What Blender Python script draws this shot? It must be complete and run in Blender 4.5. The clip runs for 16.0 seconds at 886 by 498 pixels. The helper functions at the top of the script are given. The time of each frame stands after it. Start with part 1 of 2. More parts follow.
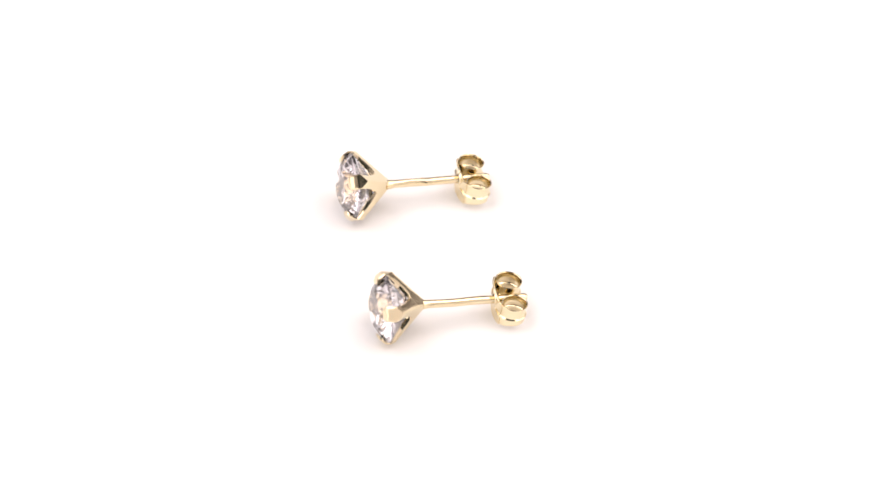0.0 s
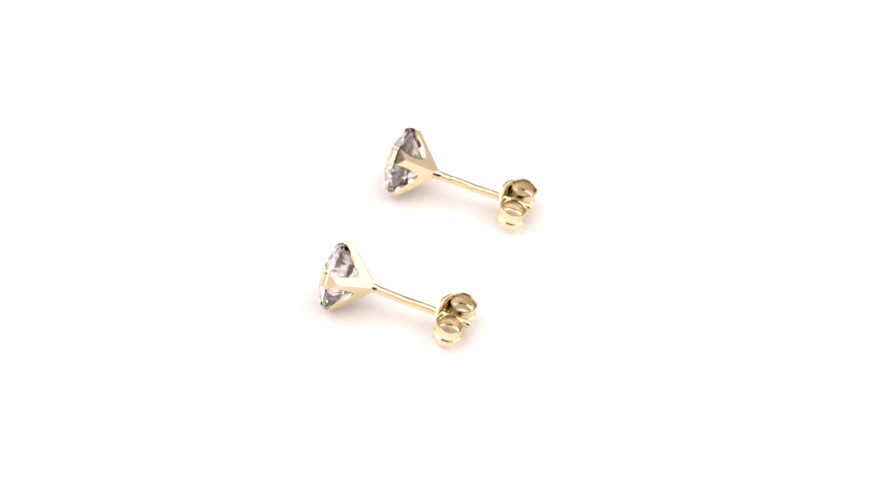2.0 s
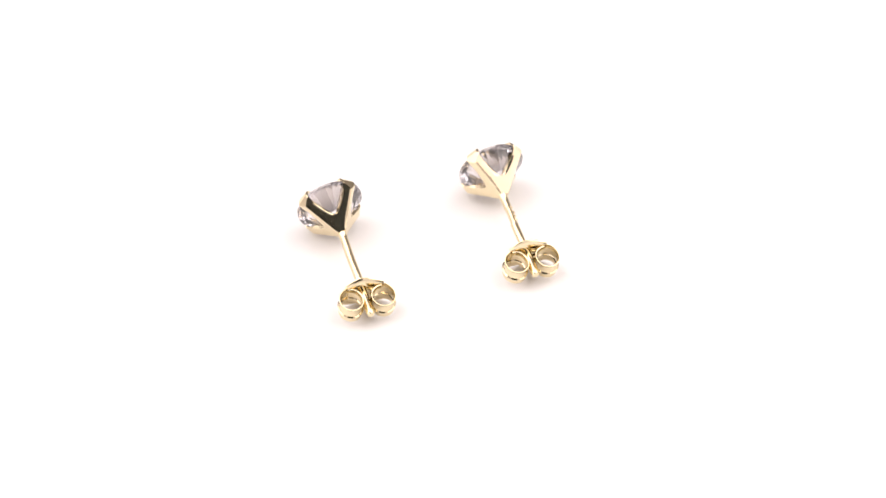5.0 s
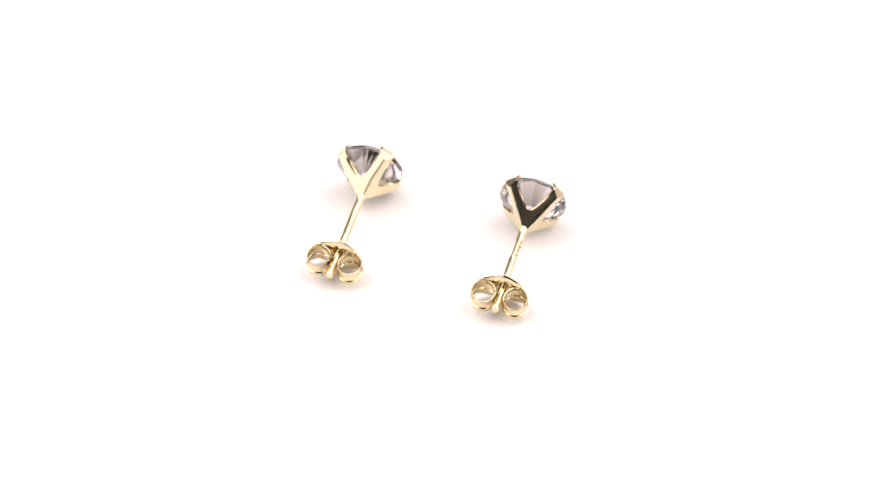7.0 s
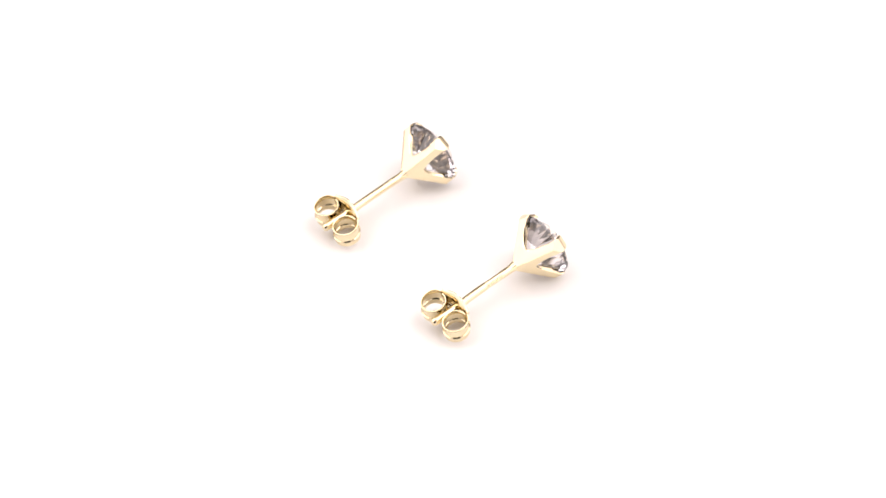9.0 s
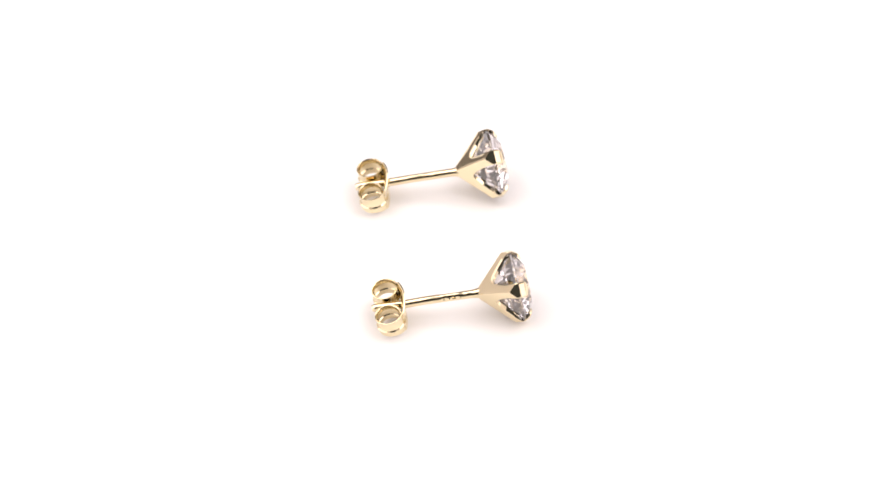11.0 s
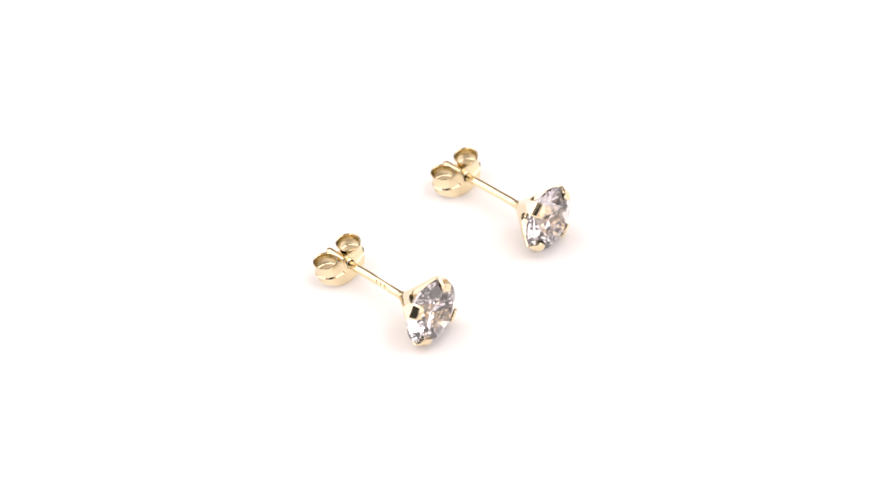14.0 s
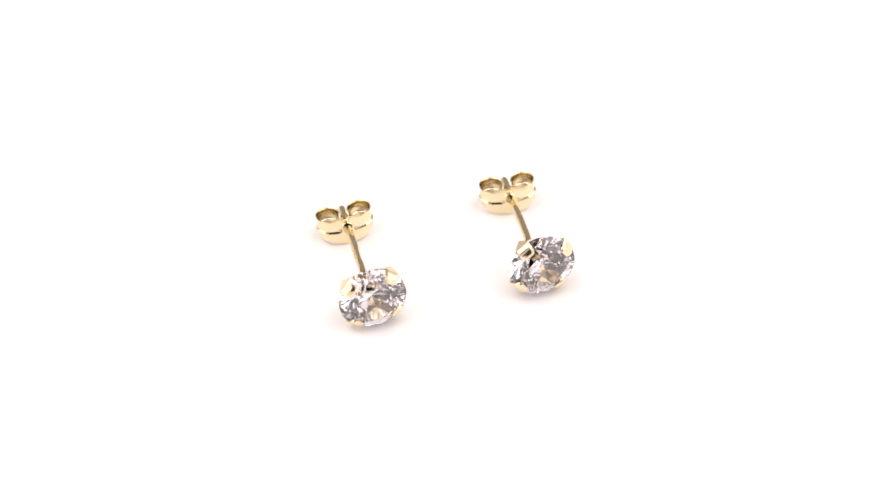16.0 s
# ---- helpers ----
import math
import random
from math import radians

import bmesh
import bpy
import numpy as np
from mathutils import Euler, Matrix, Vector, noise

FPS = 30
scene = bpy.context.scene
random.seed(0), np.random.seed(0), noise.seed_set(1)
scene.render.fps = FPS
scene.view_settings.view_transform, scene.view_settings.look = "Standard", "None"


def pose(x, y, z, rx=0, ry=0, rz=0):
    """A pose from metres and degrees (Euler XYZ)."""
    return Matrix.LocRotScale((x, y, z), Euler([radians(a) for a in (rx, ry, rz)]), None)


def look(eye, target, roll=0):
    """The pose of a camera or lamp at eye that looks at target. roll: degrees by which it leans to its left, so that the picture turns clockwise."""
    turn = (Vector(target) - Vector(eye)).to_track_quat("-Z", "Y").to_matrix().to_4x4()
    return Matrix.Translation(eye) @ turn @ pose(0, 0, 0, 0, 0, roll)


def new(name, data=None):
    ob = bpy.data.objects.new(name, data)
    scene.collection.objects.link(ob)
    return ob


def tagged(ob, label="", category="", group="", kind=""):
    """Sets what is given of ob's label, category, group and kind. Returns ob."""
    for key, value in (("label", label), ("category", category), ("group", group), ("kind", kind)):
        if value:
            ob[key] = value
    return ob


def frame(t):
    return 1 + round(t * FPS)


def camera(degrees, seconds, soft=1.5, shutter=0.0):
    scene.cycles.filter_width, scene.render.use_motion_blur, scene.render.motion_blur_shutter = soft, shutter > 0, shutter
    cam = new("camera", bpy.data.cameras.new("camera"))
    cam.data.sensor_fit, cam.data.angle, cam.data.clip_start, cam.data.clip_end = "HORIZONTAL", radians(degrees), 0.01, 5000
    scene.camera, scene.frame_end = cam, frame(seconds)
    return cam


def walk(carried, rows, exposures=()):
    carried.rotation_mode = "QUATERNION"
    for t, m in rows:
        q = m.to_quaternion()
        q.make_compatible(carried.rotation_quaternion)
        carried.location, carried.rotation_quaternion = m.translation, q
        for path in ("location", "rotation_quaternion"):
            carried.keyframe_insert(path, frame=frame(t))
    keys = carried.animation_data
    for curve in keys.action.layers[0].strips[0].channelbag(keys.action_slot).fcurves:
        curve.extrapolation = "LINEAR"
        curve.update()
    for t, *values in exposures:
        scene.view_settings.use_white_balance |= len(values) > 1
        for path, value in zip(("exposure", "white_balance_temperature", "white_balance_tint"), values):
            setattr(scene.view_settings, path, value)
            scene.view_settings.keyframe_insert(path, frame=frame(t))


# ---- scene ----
MM = 0.001
HM = 0.980 * MM  # unit of the stone and its cup

# The camera stands still on a macro lens and looks down on a slowly turning white display disc.
cam = camera(17.43, 16.0, soft=1.5)
# its shallow sharpness lies on the nearer stud
cam.data.dof.use_dof, cam.data.dof.focus_distance, cam.data.dof.aperture_fstop = True, 0.251, 28.0
ELEVATION = radians(46.30)
DISTANCE = 255.4 * MM
EYE = (0.0, -DISTANCE * math.cos(ELEVATION), DISTANCE * math.sin(ELEVATION))
walk(cam, [(0.0, look(EYE, (0, 0, 0), -0.26)), (16.0, look(EYE, (0, 0, 0), -0.26))])

AXIS = (-0.618 * MM, -0.783 * MM)


def turned(t):
    """Angle of the disc at t seconds, in degrees."""
    return math.degrees(-0.29617 * t + 0.025165 * (t / 10) ** 2) + 0.0022 * t * (t - 6.8) * (t - 16)


# ---- light ----
world = bpy.data.worlds.new("studio_air")
scene.world = world
world.use_nodes = True
world.node_tree.nodes["Background"].inputs["Color"].default_value = (0.95, 0.97, 1.0, 1)
world.node_tree.nodes["Background"].inputs["Strength"].default_value = 0.06


def softbox(name, eye, target, size_x, size_y, power, colour):
    data = bpy.data.lights.new(name, "AREA")
    data.shape, data.size, data.size_y = "RECTANGLE", size_x, size_y
    data.energy, data.color = power, colour
    ob = new(name, data)
    ob.matrix_basis = look(eye, target)
    return ob


softbox("high_softbox_west", (-0.27, 0.09, 0.62), (0.10, 0.09, 0), 0.74, 0.50, 2.7, (1.0, 0.94, 0.93))
softbox("high_softbox_east", (0.27, 0.09, 0.62), (-0.10, 0.09, 0), 0.74, 0.50, 2.7, (1.0, 0.94, 0.93))
softbox("softbox_west", (-0.46, -0.13, 0.25), (0, -0.10, 0.19), 0.80, 0.46, 1.2, (1.0, 0.95, 0.94))
softbox("softbox_east", (0.46, -0.13, 0.25), (0, -0.10, 0.19), 0.80, 0.46, 1.2, (1.0, 0.95, 0.94))
scene.view_settings.exposure = 0.0


# ---- materials ----
def material(name):
    mat = bpy.data.materials.new(name)
    mat.use_nodes = True
    nt = mat.node_tree
    return mat, nt, nt.nodes["Principled BSDF"]


def gold_material(name, base, rough, scratch, swelling):
    mat, nt, bsdf = material(name)
    bsdf.inputs["Metallic"].default_value = 1.0
    tex = nt.nodes.new("ShaderNodeTexCoord")
    grain = nt.nodes.new("ShaderNodeTexNoise")
    grain.inputs["Scale"].default_value = 2600.0
    grain.inputs["Detail"].default_value = 4.0
    wear = nt.nodes.new("ShaderNodeTexNoise")
    wear.inputs["Scale"].default_value = 500.0
    nt.links.new(tex.outputs["Object"], grain.inputs["Vector"])
    nt.links.new(tex.outputs["Object"], wear.inputs["Vector"])
    ramp = nt.nodes.new("ShaderNodeMapRange")
    ramp.inputs["From Min"].default_value, ramp.inputs["From Max"].default_value = 0.3, 0.7
    ramp.inputs["To Min"].default_value, ramp.inputs["To Max"].default_value = rough * 0.7, rough * 1.4
    nt.links.new(wear.outputs["Fac"], ramp.inputs["Value"])
    nt.links.new(ramp.outputs["Result"], bsdf.inputs["Roughness"])
    mix = nt.nodes.new("ShaderNodeMix")
    mix.data_type = "RGBA"
    mix.inputs["A"].default_value = (*base, 1)
    mix.inputs["B"].default_value = (base[0] * 0.96, base[1] * 0.92, base[2] * 0.85, 1)
    nt.links.new(wear.outputs["Fac"], mix.inputs["Factor"])
    nt.links.new(mix.outputs["Result"], bsdf.inputs["Base Color"])
    bump = nt.nodes.new("ShaderNodeBump")
    bump.inputs["Strength"].default_value = scratch
    bump.inputs["Distance"].default_value = 0.00002
    nt.links.new(grain.outputs["Fac"], bump.inputs["Height"])
    swell = nt.nodes.new("ShaderNodeTexNoise")
    swell.inputs["Scale"].default_value = 420.0
    swell.inputs["Detail"].default_value = 1.0
    nt.links.new(tex.outputs["Object"], swell.inputs["Vector"])
    wave = nt.nodes.new("ShaderNodeBump")
    wave.inputs["Strength"].default_value = swelling
    wave.inputs["Distance"].default_value = 0.0004
    nt.links.new(swell.outputs["Fac"], wave.inputs["Height"])
    nt.links.new(bump.outputs["Normal"], wave.inputs["Normal"])
    nt.links.new(wave.outputs["Normal"], bsdf.inputs["Normal"])
    return mat


GOLD = gold_material("polished_pale_gold", (0.855, 0.75, 0.53), 0.05, 0.12, 0.05)
GOLD_WIRE = gold_material("drawn_gold_wire", (0.855, 0.745, 0.51), 0.07, 0.12, 0.03)
GOLD_SHEET = gold_material("pressed_gold_sheet", (0.875, 0.77, 0.54), 0.08, 0.2, 0.15)


def stone_material():
    """Clear zirconia with a faint rosy tint."""
    mat = bpy.data.materials.new("clear_zirconia")
    mat.use_nodes = True
    nt = mat.node_tree
    nt.nodes.remove(nt.nodes["Principled BSDF"])
    glass = nt.nodes.new("ShaderNodeBsdfGlass")
    glass.inputs["Color"].default_value = (1.0, 0.987, 0.998, 1)
    glass.inputs["Roughness"].default_value = 0.0
    glass.inputs["IOR"].default_value = 2.12
    nt.links.new(glass.outputs[0], nt.nodes["Material Output"].inputs["Surface"])
    return mat


STONE = stone_material()


def plain_material(name, base, rough, scale, spread):
    mat, nt, bsdf = material(name)
    tex = nt.nodes.new("ShaderNodeTexCoord")
    cloud = nt.nodes.new("ShaderNodeTexNoise")
    cloud.inputs["Scale"].default_value = scale
    cloud.inputs["Detail"].default_value = 5.0
    nt.links.new(tex.outputs["Object"], cloud.inputs["Vector"])
    mix = nt.nodes.new("ShaderNodeMix")
    mix.data_type = "RGBA"
    mix.inputs["A"].default_value = (*base, 1)
    mix.inputs["B"].default_value = (*[c * spread for c in base], 1)
    nt.links.new(cloud.outputs["Fac"], mix.inputs["Factor"])
    nt.links.new(mix.outputs["Result"], bsdf.inputs["Base Color"])
    bsdf.inputs["Roughness"].default_value = rough
    return mat


WHITE_DISC = plain_material("white_satin_acrylic", (0.88, 0.865, 0.86), 0.45, 30.0, 0.985)
BENCH = plain_material("white_bench_board", (0.82, 0.81, 0.80), 0.6, 8.0, 0.97)
# tones of the unseen tent, chosen for what gold and stones reflect
TENT = plain_material("white_tent_fabric", (0.80, 0.76, 0.755), 0.9, 6.0, 0.94)
BACK = plain_material("grey_tent_fabric", (0.25, 0.235, 0.23), 0.9, 6.0, 0.9)
TOP = plain_material("light_grey_tent_fabric", (0.72, 0.68, 0.67), 0.9, 6.0, 0.9)
BLACK = plain_material("black_lens_paint", (0.02, 0.02, 0.021), 0.5, 60.0, 0.8)
LENS_GLASS = plain_material("dark_coated_glass", (0.012, 0.012, 0.016), 0.05, 60.0, 0.8)


# ---- mesh helpers ----
def part(name, bm, mat, parent, label=""):
    mesh = bpy.data.meshes.new(name)
    bm.normal_update()
    bm.to_mesh(mesh)
    bm.free()
    mesh.materials.append(mat)
    ob = new(name, mesh)
    ob.parent = parent
    return tagged(ob, label)


def smooth(ob, degrees=35):
    mesh = ob.data
    mesh.shade_smooth()
    mesh.set_sharp_from_angle(angle=radians(degrees))
    return ob


def box(bm, size, m):
    bmesh.ops.create_cube(bm, size=1.0, matrix=m @ Matrix.Diagonal((*size, 1)))


def loft(bm, rings, closed=True, caps=True):
    """Skin a row of rings (lists of points of equal length)."""
    made = [[bm.verts.new(p) for p in ring] for ring in rings]
    n = len(made[0])
    for a, b in zip(made, made[1:]):
        for i in range(n if closed else n - 1):
            j = (i + 1) % n
            bm.faces.new((a[i], a[j], b[j], b[i]))
    if caps:
        bm.faces.new(list(reversed(made[0])))
        bm.faces.new(made[-1])
    bmesh.ops.recalc_face_normals(bm, faces=bm.faces[:])
    return made


def ease(bm, degrees, width):
    """Round off the edges that turn by more than that."""
    bm.normal_update()
    edges = [e for e in bm.edges if len(e.link_faces) == 2 and e.calc_face_angle(0.0) > radians(degrees)]
    bmesh.ops.bevel(bm, geom=edges, offset=width, offset_type="OFFSET", segments=2, profile=0.5, affect="EDGES", clamp_overlap=True)
    bmesh.ops.recalc_face_normals(bm, faces=bm.faces[:])


# ---- setting ----
OPENING_LOW, OPENING_HIGH, OPENING_HALF = 0.08, 0.76, 0.21


def setting():
    bm = bmesh.new()
    box(bm, (1.3, 1.5, 0.03), pose(0, 0, -0.0315))
    bench = part("bench_top", bm, BENCH, None)
    tagged(bench, "wide white board under the display disc", "bench", kind="structure")
    # unseen walls, added to bounce light and shape the reflections: north dark, sides white
    for name, boxes, mat in (
        ("wall_north", (((0.98, 0.02, 0.80), (0, 0.50, 0.3835)),), BACK),
        # the front is left open round the camera, so the gold reflects dark there
        ("wall_south", (
            ((0.98, 0.02, OPENING_LOW + 0.0165), (0, -0.50, (OPENING_LOW - 0.0165) / 2)),
            ((0.98, 0.02, 0.7835 - OPENING_HIGH), (0, -0.50, (0.7835 + OPENING_HIGH) / 2)),
            ((0.49 - OPENING_HALF, 0.02, OPENING_HIGH - OPENING_LOW), (-(0.49 + OPENING_HALF) / 2, -0.50, (OPENING_HIGH + OPENING_LOW) / 2)),
            ((0.49 - OPENING_HALF, 0.02, OPENING_HIGH - OPENING_LOW), ((0.49 + OPENING_HALF) / 2, -0.50, (OPENING_HIGH + OPENING_LOW) / 2)),
        ), TENT),
        ("wall_east", (((0.02, 1.02, 0.80), (0.50, 0, 0.3835)),), TENT),
        ("wall_west", (((0.02, 1.02, 0.80), (-0.50, 0, 0.3835)),), TENT),
    ):
        bm = bmesh.new()
        for size, at in boxes:
            box(bm, size, pose(*at))
        tagged(part(name, bm, mat, None), "plain unseen fabric side of an added light tent", "tent wall", kind="structure")
    # unseen top added for bounce light, short in front to keep reflections dark
    bm = bmesh.new()
    box(bm, (1.02, 0.71, 0.02), pose(0, 0.155, 0.7935))
    tagged(part("ceiling", bm, TOP, None), "plain grey unseen top of the added light tent", "ceiling", kind="structure")


def camera_barrel():
    """The black lens that shows in the polished metal: a barrel with a dark front glass, behind the eye."""
    ob = new("camera_lens", None)
    ob.matrix_basis = look(EYE, (0, 0, 0)) @ pose(0, 0, 6 * MM)
    n = 48
    for name, outline, mat in (
        ("barrel", ((24, 0), (31, 0), (33, 2), (33, 60), (36, 62), (36, 110), (24, 110)), BLACK),
        ("front_glass", ((0.5, -0.5), (8, 0), (16, 1.5), (24, 4), (24, 6), (0.5, 6)), LENS_GLASS),
    ):
        bm = bmesh.new()
        loft(bm, [[(r * MM * math.cos(2 * math.pi * i / n), r * MM * math.sin(2 * math.pi * i / n), z * MM) for i in range(n)] for r, z in outline], caps=name == "front_glass")
        smooth(part(name, bm, mat, ob), 40)
    bm = bmesh.new()
    box(bm, (110 * MM, 90 * MM, 50 * MM), pose(0, 0, 136 * MM))
    bmesh.ops.bevel(bm, geom=bm.edges[:], offset=8 * MM, segments=2, affect="EDGES")
    part("body", bm, BLACK, ob)
    m = ob.matrix_basis.inverted()
    bm = bmesh.new()
    box(bm, (0.030, 0.030, 0.31), m @ pose(0, -0.30, 0.1385))
    box(bm, (0.14, 0.10, 0.012), m @ pose(0, -0.30, -0.0105))
    part("stand_column", bm, BLACK, ob, "square black column on a foot plate")
    return tagged(ob, "black macro lens and camera body over the disc", "camera lens")


def turntable():
    """Round white disc with an eased rim, its top at z = 0."""
    bm = bmesh.new()
    radius, deep, n = 160 * MM, 16 * MM, 96
    outline = [(radius - 2 * MM, 0.0), (radius - 0.6 * MM, -0.6 * MM), (radius, -2 * MM), (radius, -deep + MM), (radius - MM, -deep)]
    rings = [[(r * math.cos(2 * math.pi * i / n), r * math.sin(2 * math.pi * i / n), z) for i in range(n)] for r, z in outline]
    loft(bm, rings)
    ob = smooth(part("display_turntable", bm, WHITE_DISC, None), 50)
    ob.location = (AXIS[0], AXIS[1], 0)
    return tagged(ob, "smooth white turning display disc under the earrings", "turntable")


# ---- the earring, in its own space: x runs from the cup's foot along the post to its tip ----
POST_LENGTH = 9.12 * MM
POST_RADIUS = 0.365 * MM
GIRDLE_X = -3.30 * HM
STONE_RADIUS = 3.05 * HM
RIDGE_FOOT, RIDGE_TOP, CLAW = 0.50 * HM, 3.98 * HM, 3.14 * HM
FOOT_X = 0.16 * HM
CLUTCH_HALF = 1.47 * MM


def ridge(s):
    """Place along the axis and radius of a corner ridge, s from the foot (0) to the girdle (1)."""
    return FOOT_X + (GIRDLE_X - FOOT_X) * s, RIDGE_FOOT + (RIDGE_TOP - RIDGE_FOOT) * s


def corner(k, roll):
    a = radians(45 + 90 * k + roll)
    return Vector((0, math.cos(a), math.sin(a)))


def post_mesh(parent, stamped):
    bm = bmesh.new()
    n = 20
    rows = []
    for i in range(49):
        x = POST_LENGTH * i / 48
        r = POST_RADIUS
        if i == 0:
            r = 0.46 * MM
        elif i == 1:
            r = 0.40 * MM
        if i == 48:
            r = POST_RADIUS * 0.72
        flat = 1.0
        if stamped and 1.4 * MM < x < 3.1 * MM:
            flat = 0.80
        # a slightly hand-straightened wire
        dy = 0.02 * MM * math.sin(x / MM * 1.1 + (0.6 if stamped else 2.0))
        dz = 0.015 * MM * math.sin(x / MM * 1.7 + 0.3)
        rows.append([(x - (0.0 if i else 0.25 * MM), dy + r * flat * math.cos(2 * math.pi * j / n), dz + r * (2 - flat) ** 0.5 * math.sin(2 * math.pi * j / n)) for j in range(n)])
    loft(bm, rows)
    return smooth(part("post", bm, GOLD_WIRE, parent, "straight polished gold post"), 40)


ARCH, CUT = 0.39, 0.77


def arm_half(s, r):
    """Half the width of an arm; below the arches the arms meet."""
    if s <= ARCH:
        return r / 2
    f = min(1.0, (s - ARCH) / 0.30)
    return 0.60 * HM + (ridge(ARCH)[1] / 2 - 0.60 * HM) * (1 - math.sqrt(f)) ** 1.3


def basket_mesh(parent, roll):
    """Four-sided flared cup that opens into four ridged arms, cast in one piece."""
    bm = bmesh.new()
    levels = [0.0, 0.06, 0.14, 0.22, 0.31, ARCH, ARCH + 0.006, ARCH + 0.02, ARCH + 0.045, ARCH + 0.08, ARCH + 0.13, ARCH + 0.19, ARCH + 0.26, 0.71, CUT]
    columns = (0.0, 0.13, 0.35, 0.7, 0.86, 1.0)

    def points(s, c, tan, sign, inset):
        x, r = ridge(s)
        half = arm_half(s, r)
        row = []
        for u in columns:
            t = half * u
            depth = r - t - (0.035 * HM if u == 0.0 else 0.0)
            if u == 1.0 and s > ARCH + 0.003:
                # worn edge round the arches
                depth -= 0.06 * HM
            if inset:
                depth = max(depth - 0.42 * HM, t)
            row.append(bm.verts.new((x, *(c * depth + tan * (sign * t)).yz)))
        return row

    for k in range(4):
        c = corner(k, roll)
        tan = Vector((0, -c.z, c.y))
        for sign in (1, -1):
            outer = [points(s, c, tan, sign, False) for s in levels]
            inner = [points(s, c, tan, sign, True) for s in levels[3:]]
            for grid, flip in ((outer, sign < 0), (inner, sign > 0)):
                for a, b in zip(grid, grid[1:]):
                    for j in range(len(columns) - 1):
                        quad = (a[j], b[j], b[j + 1], a[j + 1])
                        bm.faces.new(tuple(reversed(quad)) if flip else quad)
            first = levels.index(ARCH)
            for i in range(first, len(levels) - 1):
                a, b = i - 3, i - 2
                quad = (outer[i][-1], outer[i + 1][-1], inner[b][-1], inner[a][-1])
                bm.faces.new(tuple(reversed(quad)) if sign < 0 else quad)
            # closed ends
            for j in range(len(columns) - 1):
                bm.faces.new((outer[-1][j], inner[-1][j], inner[-1][j + 1], outer[-1][j + 1]))
    bmesh.ops.remove_doubles(bm, verts=bm.verts[:], dist=0.004 * HM)
    bmesh.ops.contextual_create(bm, geom=[e for e in bm.edges if e.is_boundary and abs(e.verts[0].co.x - FOOT_X) < 1e-6 and abs(e.verts[1].co.x - FOOT_X) < 1e-6])
    bmesh.ops.recalc_face_normals(bm, faces=bm.faces[:])
    return smooth(part("basket", bm, GOLD, parent, "flared gold cup with four ridged arms"), 28)


def prong_mesh(parent, k, roll):
    """Claw at the end of an arm: a flat face cuts the ridge, then bends over the crown."""
    bm = bmesh.new()
    c = corner(k, roll)
    tan = Vector((0, -c.z, c.y))
    rings = []

    def section(x, r, half, cap, thick):
        e = min(max(r - cap, 0.03 * HM), half - 0.05 * HM)
        peak = min(r - e, cap)
        flank = min(peak - 0.04 * HM, r - half)
        ring = [(peak, -e), (peak, 0.0), (peak, e), (flank, half), (flank - thick * 0.75, half * 0.95), (peak - thick - 0.04 * HM, 0.0), (flank - thick * 0.75, -half * 0.95), (flank, -half)]
        rings.append([Vector((x, *(c * a + tan * b).yz)) for a, b in ring])

    for i in range(7):
        s = CUT + (1 - CUT) * i / 6
        x, r = ridge(s)
        section(x, r + 0.003 * HM, (0.605 + 0.07 * (i / 6)) * HM, CLAW, (0.42 - 0.36 * (i / 6)) * HM)
    for dx, peak, half, thick in ((-0.12, 3.13, 0.68, 0.07), (-0.34, 3.01, 0.69, 0.22), (-0.56, 2.87, 0.66, 0.34), (-0.72, 2.68, 0.56, 0.36), (-0.81, 2.48, 0.40, 0.20)):
        section(GIRDLE_X + dx * HM, (peak + half * 0.80) * HM, half * HM, peak * HM, thick * HM)
    loft(bm, rings)
    return smooth(part("prong", bm, GOLD, parent, "bent-over gold claw"), 20)


def stone_mesh(parent, roll):
    """Round brilliant cut: table, star, kite and upper facets, a thin girdle, lower facets and pavilion mains."""
    bm = bmesh.new()
    R = STONE_RADIUS
    table_r, star_r = 0.56, 0.76
    crown, girdle, pavilion = 0.300, 0.028, 0.86
    off = radians(roll + 11)

    def at(r, a, h):
        return bm.verts.new((GIRDLE_X - h * R, R * r * math.cos(a + off), R * r * math.sin(a + off)))

    g = girdle
    tab = [at(table_r, 2 * math.pi * i / 8, g + crown) for i in range(8)]
    star = [at(star_r, 2 * math.pi * (i + 0.5) / 8, g + crown * 0.60) for i in range(8)]
    top = [at(1.0, 2 * math.pi * i / 32, g + 0.012 * (1 - math.cos(math.pi * i / 2)) / 2) for i in range(32)]
    low = [at(1.0, 2 * math.pi * i / 32, -g - 0.012 * (1 - math.cos(math.pi * i / 2)) / 2) for i in range(32)]
    pav = [at(0.24, 2 * math.pi * (i + 0.5) / 8, -g - pavilion * 0.765) for i in range(8)]
    culet = at(0.0, 0.0, -g - pavilion)
    bm.faces.new(tab)
    for i in range(8):
        j = (i + 1) % 8
        bm.faces.new((tab[i], star[i], tab[j]))
        bm.faces.new((tab[i], star[i - 1], top[4 * i], star[i]))
        bm.faces.new((pav[i - 1], low[4 * i], pav[i], culet))
        for k in (0, 2):
            a, b, c = 4 * i + k, 4 * i + k + 1, (4 * i + k + 2) % 32
            bm.faces.new((star[i], top[a], top[b], top[c]))
            bm.faces.new((pav[i], low[a], low[b], low[c]))
    for i in range(32):
        j = (i + 1) % 32
        bm.faces.new((top[i], low[i], low[j], top[j]))
    bmesh.ops.recalc_face_normals(bm, faces=bm.faces[:])
    return part("stone", bm, STONE, parent, "clear round brilliant-cut zirconia stone")


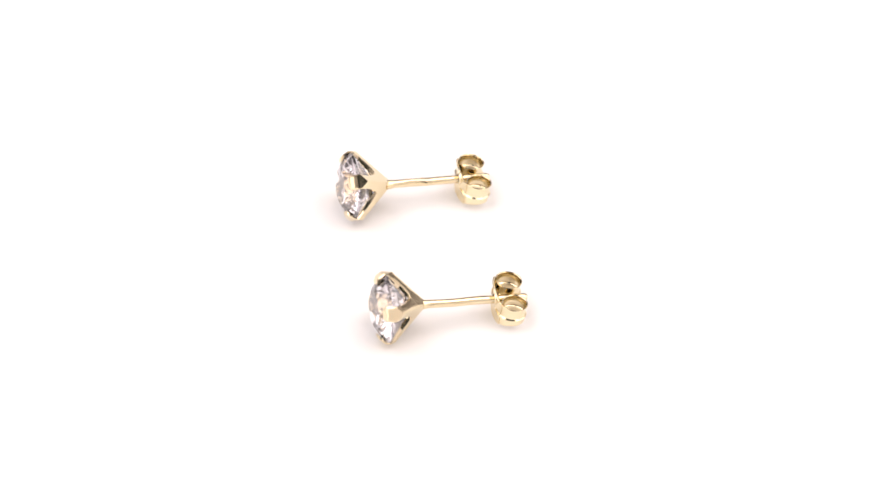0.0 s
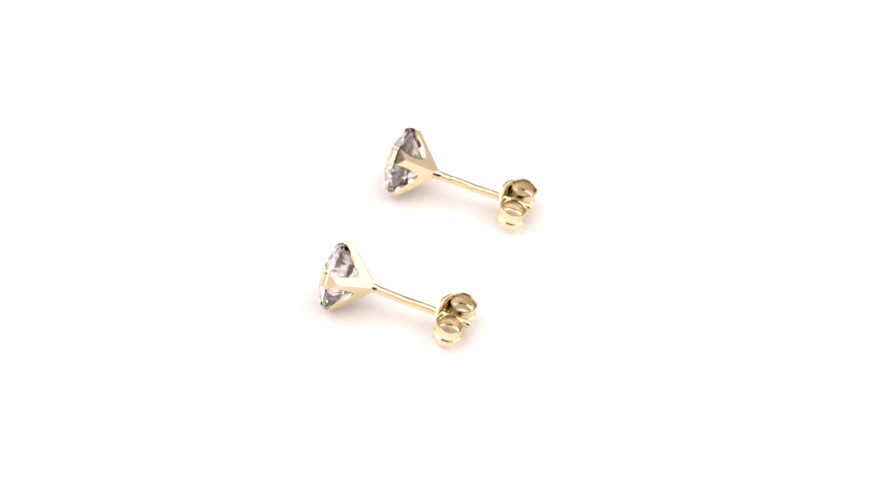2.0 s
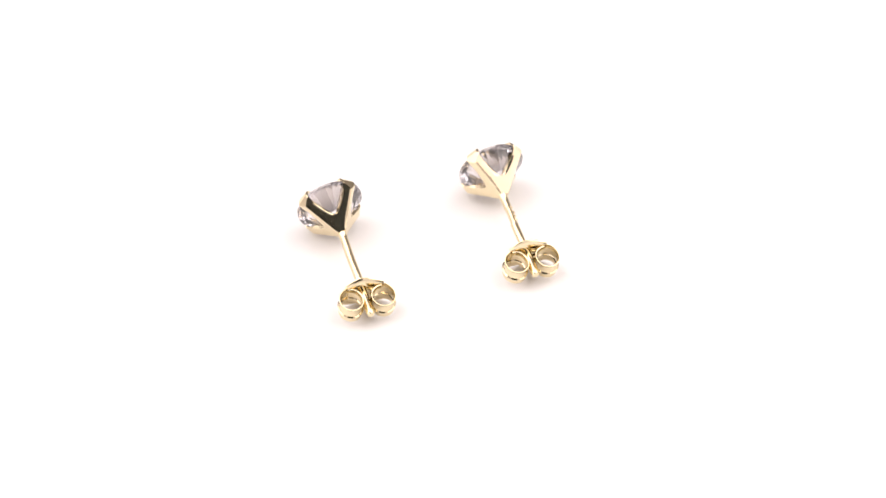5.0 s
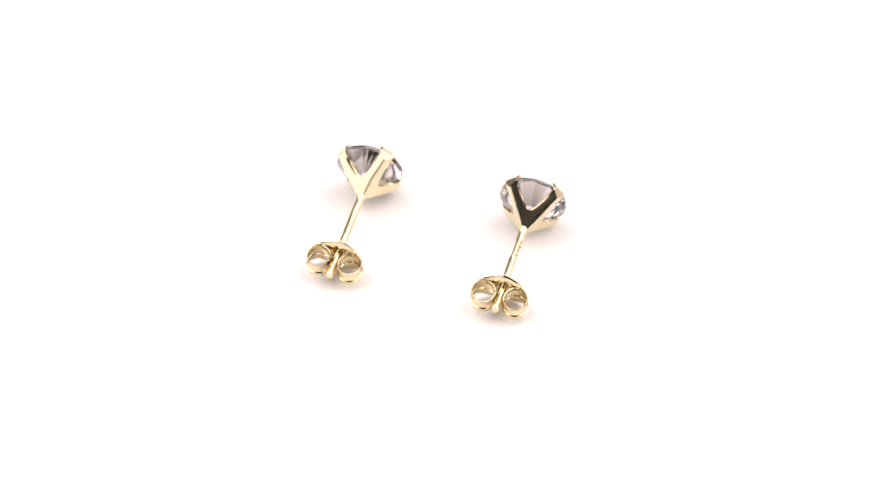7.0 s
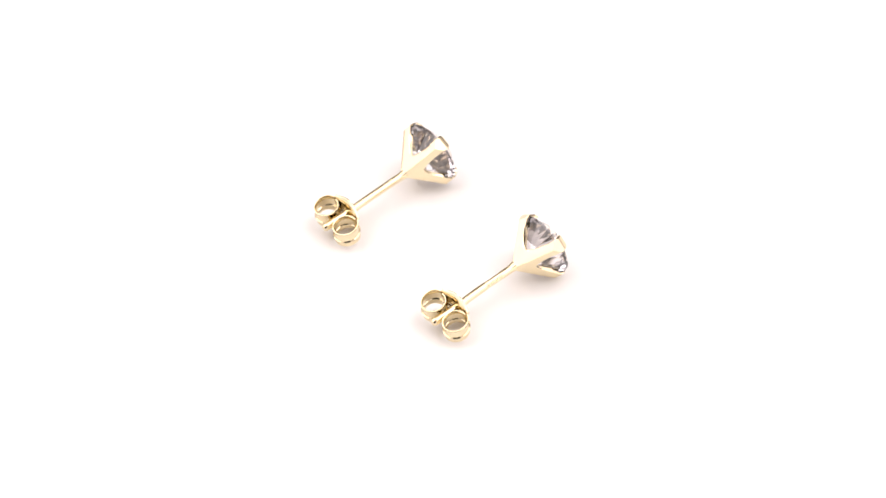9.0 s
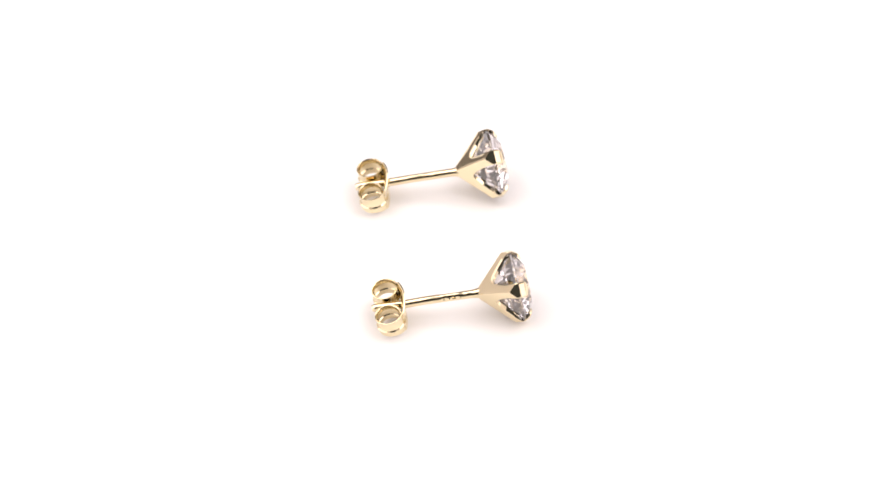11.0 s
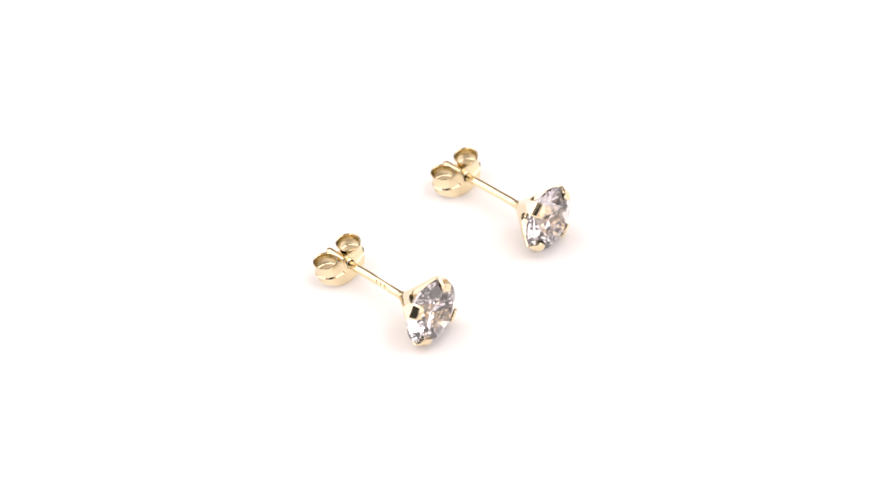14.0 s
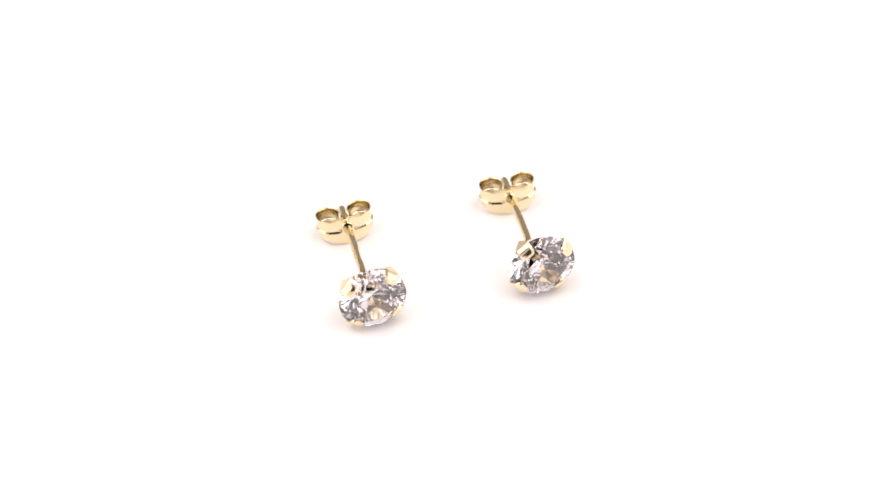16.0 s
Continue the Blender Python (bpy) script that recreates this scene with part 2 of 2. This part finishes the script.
FOLD = -0.22


def strip(bm, path, half, thick, groove, bulge, curl, top, sag, outer):
    """A bent sheet: path points (along the post, sideways), standing upright, with eased edges, the upper one curled in,
    pressed slightly round above and below a line that runs along it; half and top: its height below and above."""
    rings = []
    n = len(path)
    levels = (-1.0, -0.96, -0.85, -0.70, -0.5, -0.32, FOLD, -0.12, 0.1, 0.4, 0.62, 0.76, 0.88, 0.96, 1.0)
    for i in range(n):
        p = Vector(path[i])
        t = (Vector(path[min(i + 1, n - 1)]) - Vector(path[max(i - 1, 0)])).normalized()
        nrm = Vector((-t.y, t.x)) * outer
        h = half(path[i][1], i / (n - 1))
        g = groove(path[i][1], i / (n - 1))
        c = curl(path[i][1], i / (n - 1))
        prof = []
        for side, zs in ((1, levels), (-1, levels[::-1])):
            for z in zs:
                e = 0.45 if abs(z) == 1.0 else 1.0
                mid, wide = ((1 + FOLD) / 2, (1 - FOLD) / 2) if z > FOLD else ((FOLD - 1) / 2, (1 + FOLD) / 2)
                push = bulge * (1 - ((z - mid) / wide) ** 2) - (g if z == FOLD else 0.0)
                push -= c * (max(0.0, z - 0.3) / 0.7) ** 2
                q = p + nrm * (side * thick / 2 * e + push)
                prof.append((q.x, q.y, z * (top(path[i][1], i / (n - 1)) if z > 0 else h * sag)))
        rings.append(prof)
    loft(bm, rings)


def clutch_parts(parent, seat, turn):
    """Butterfly back: an oval bowed plate that grips the post and two scrolls curled back towards its tip."""
    clutch = new("butterfly_back", None)
    clutch.parent = parent
    clutch.matrix_basis = pose(*[c * MM for c in seat], *turn)
    tagged(clutch, "pressed gold butterfly clutch pushed on the post")

    def oval(y):
        return CLUTCH_HALF * math.sqrt(max(0.0, 1 - (y / (2.97 * MM)) ** 2))

    bm = bmesh.new()
    path = []
    for i in range(41):
        y = -1.69 + 3.38 * i / 40
        path.append(((0.069 * y * y - 0.24) * MM, y * MM))
    strip(bm, path, lambda y, u: oval(y), 0.16 * MM, lambda y, u: 0.10 * MM * min(1.0, max(0.0, abs(y) / MM - 0.45) / 0.3), 0.04 * MM, lambda y, u: 0.38 * MM * (1 - (y / (2.3 * MM)) ** 2), lambda y, u: (0.98 + 0.50 * math.exp(-(y / (1.3 * MM)) ** 2)) * MM, 1.12, -1)
    smooth(part("plate", bm, GOLD_SHEET, clutch), 32)
    for sign in (1, -1):
        bm = bmesh.new()
        path = []
        for i in range(61):
            u = i / 60
            a = radians(-75 + 350 * u)
            r = (0.93 + 0.11 * (1 - u) ** 2.0) * MM
            path.append((1.08 * MM + 1.09 * r * math.sin(a), sign * (1.40 * MM + r * math.cos(a))))

        def fall(y, u):
            if u < 0.214:
                return oval(y)
            f = (u - 0.214) / 0.786
            return oval(2.43 * MM) * (1 - 0.14 * f)

        strip(bm, path, fall, 0.12 * MM, lambda y, u: 0.10 * MM, 0.04 * MM, lambda y, u: 0.07 * MM, lambda y, u: (1.0 - 0.13 * u) * MM, 1.04, -sign)
        smooth(part("scroll", bm, GOLD_SHEET, clutch), 32)
    bm = bmesh.new()
    n = 18
    rows = []
    for x, r in ((-0.44, 0.42), (-0.40, 0.50), (-0.30, 0.56), (-0.16, 0.58), (-0.16, 0.37), (-0.44, 0.365)):
        rows.append([(x * MM, r * MM * math.cos(2 * math.pi * j / n), -seat[2] * MM + r * MM * math.sin(2 * math.pi * j / n)) for j in range(n)])
    loft(bm, rows, caps=False)
    smooth(part("collar", bm, GOLD_SHEET, clutch, "raised rim round the post hole"), 40)
    return clutch


def hallmark(parent):
    """Unreadable stamp: four raised bars on the flattened stretch of the post."""
    side = pose(0, 0, 0, 42, 0, 0)
    for i in range(4):
        x = (1.45 + 0.48 * i) * MM
        bm = bmesh.new()
        box(bm, (0.09 * MM, 0.10 * MM, 0.34 * MM), side @ pose(x, 0.93 * POST_RADIUS, 0))
        box(bm, (0.30 * MM, 0.08 * MM, 0.08 * MM), side @ pose(x + 0.08 * MM, 0.93 * POST_RADIUS, (0.13, -0.12, 0.0, 0.12)[i] * MM))
        part("stamp_mark", bm, GOLD, parent)


def earring(roll, askew, lean, head_seat, seat, turn, stamped, label):
    ob = new("stud_earring", None)
    post_mesh(ob, stamped)
    head = [basket_mesh(ob, roll), stone_mesh(ob, roll)] + [prong_mesh(ob, k, roll) for k in range(4)]
    for piece in head:
        # the head sits a little askew on its post
        piece.matrix_basis = pose(*[c * MM for c in head_seat], 0, lean, askew)
    clutch_parts(ob, seat, turn)
    if stamped:
        hallmark(ob)
    return tagged(ob, label, "earring", "pair of earrings")


setting()
camera_barrel()
disc = turntable()
stamped_stud = earring(-6, 2.3, 3.1, (-0.27, 0.12, 0.02), (6.68, 0.0, -0.14), (-4, 5, 0.3), True, "gold stud earring with clear round stone and stamped post")
plain_stud = earring(10, 3.8, 1.6, (-0.19, 0.01, 0.07), (6.62, 0.08, -0.12), (-2.8, 2.8, -2.9), False, "gold stud earring with clear round stone and smooth post")

# foot of the cup and tip of the post on the disc, in millimetres from its axis
STUDS = (
    (stamped_stud, (-4.15, 6.43, 2.43), (4.79, 8.26, 1.57)),
    (plain_stud, (-1.09, -8.13, 2.45), (7.72, -6.39, 1.48)),
)


def resting(foot, tip):
    a, b = Vector(foot) * MM, Vector(tip) * MM
    x = (b - a).normalized()
    y = Vector((0, 0, 1)).cross(x).normalized()
    m = Matrix((x, y, x.cross(y))).transposed().to_4x4()
    m.translation = a
    return m


def motions():
    times = [i * 0.25 for i in range(65)]
    for stud, foot, tip in STUDS:
        m = resting(foot, tip)
        walk(stud, [(t, pose(AXIS[0], AXIS[1], 0, 0, 0, turned(t)) @ m) for t in times])
    walk(disc, [(t, pose(AXIS[0], AXIS[1], 0, 0, 0, turned(t))) for t in times])


motions()
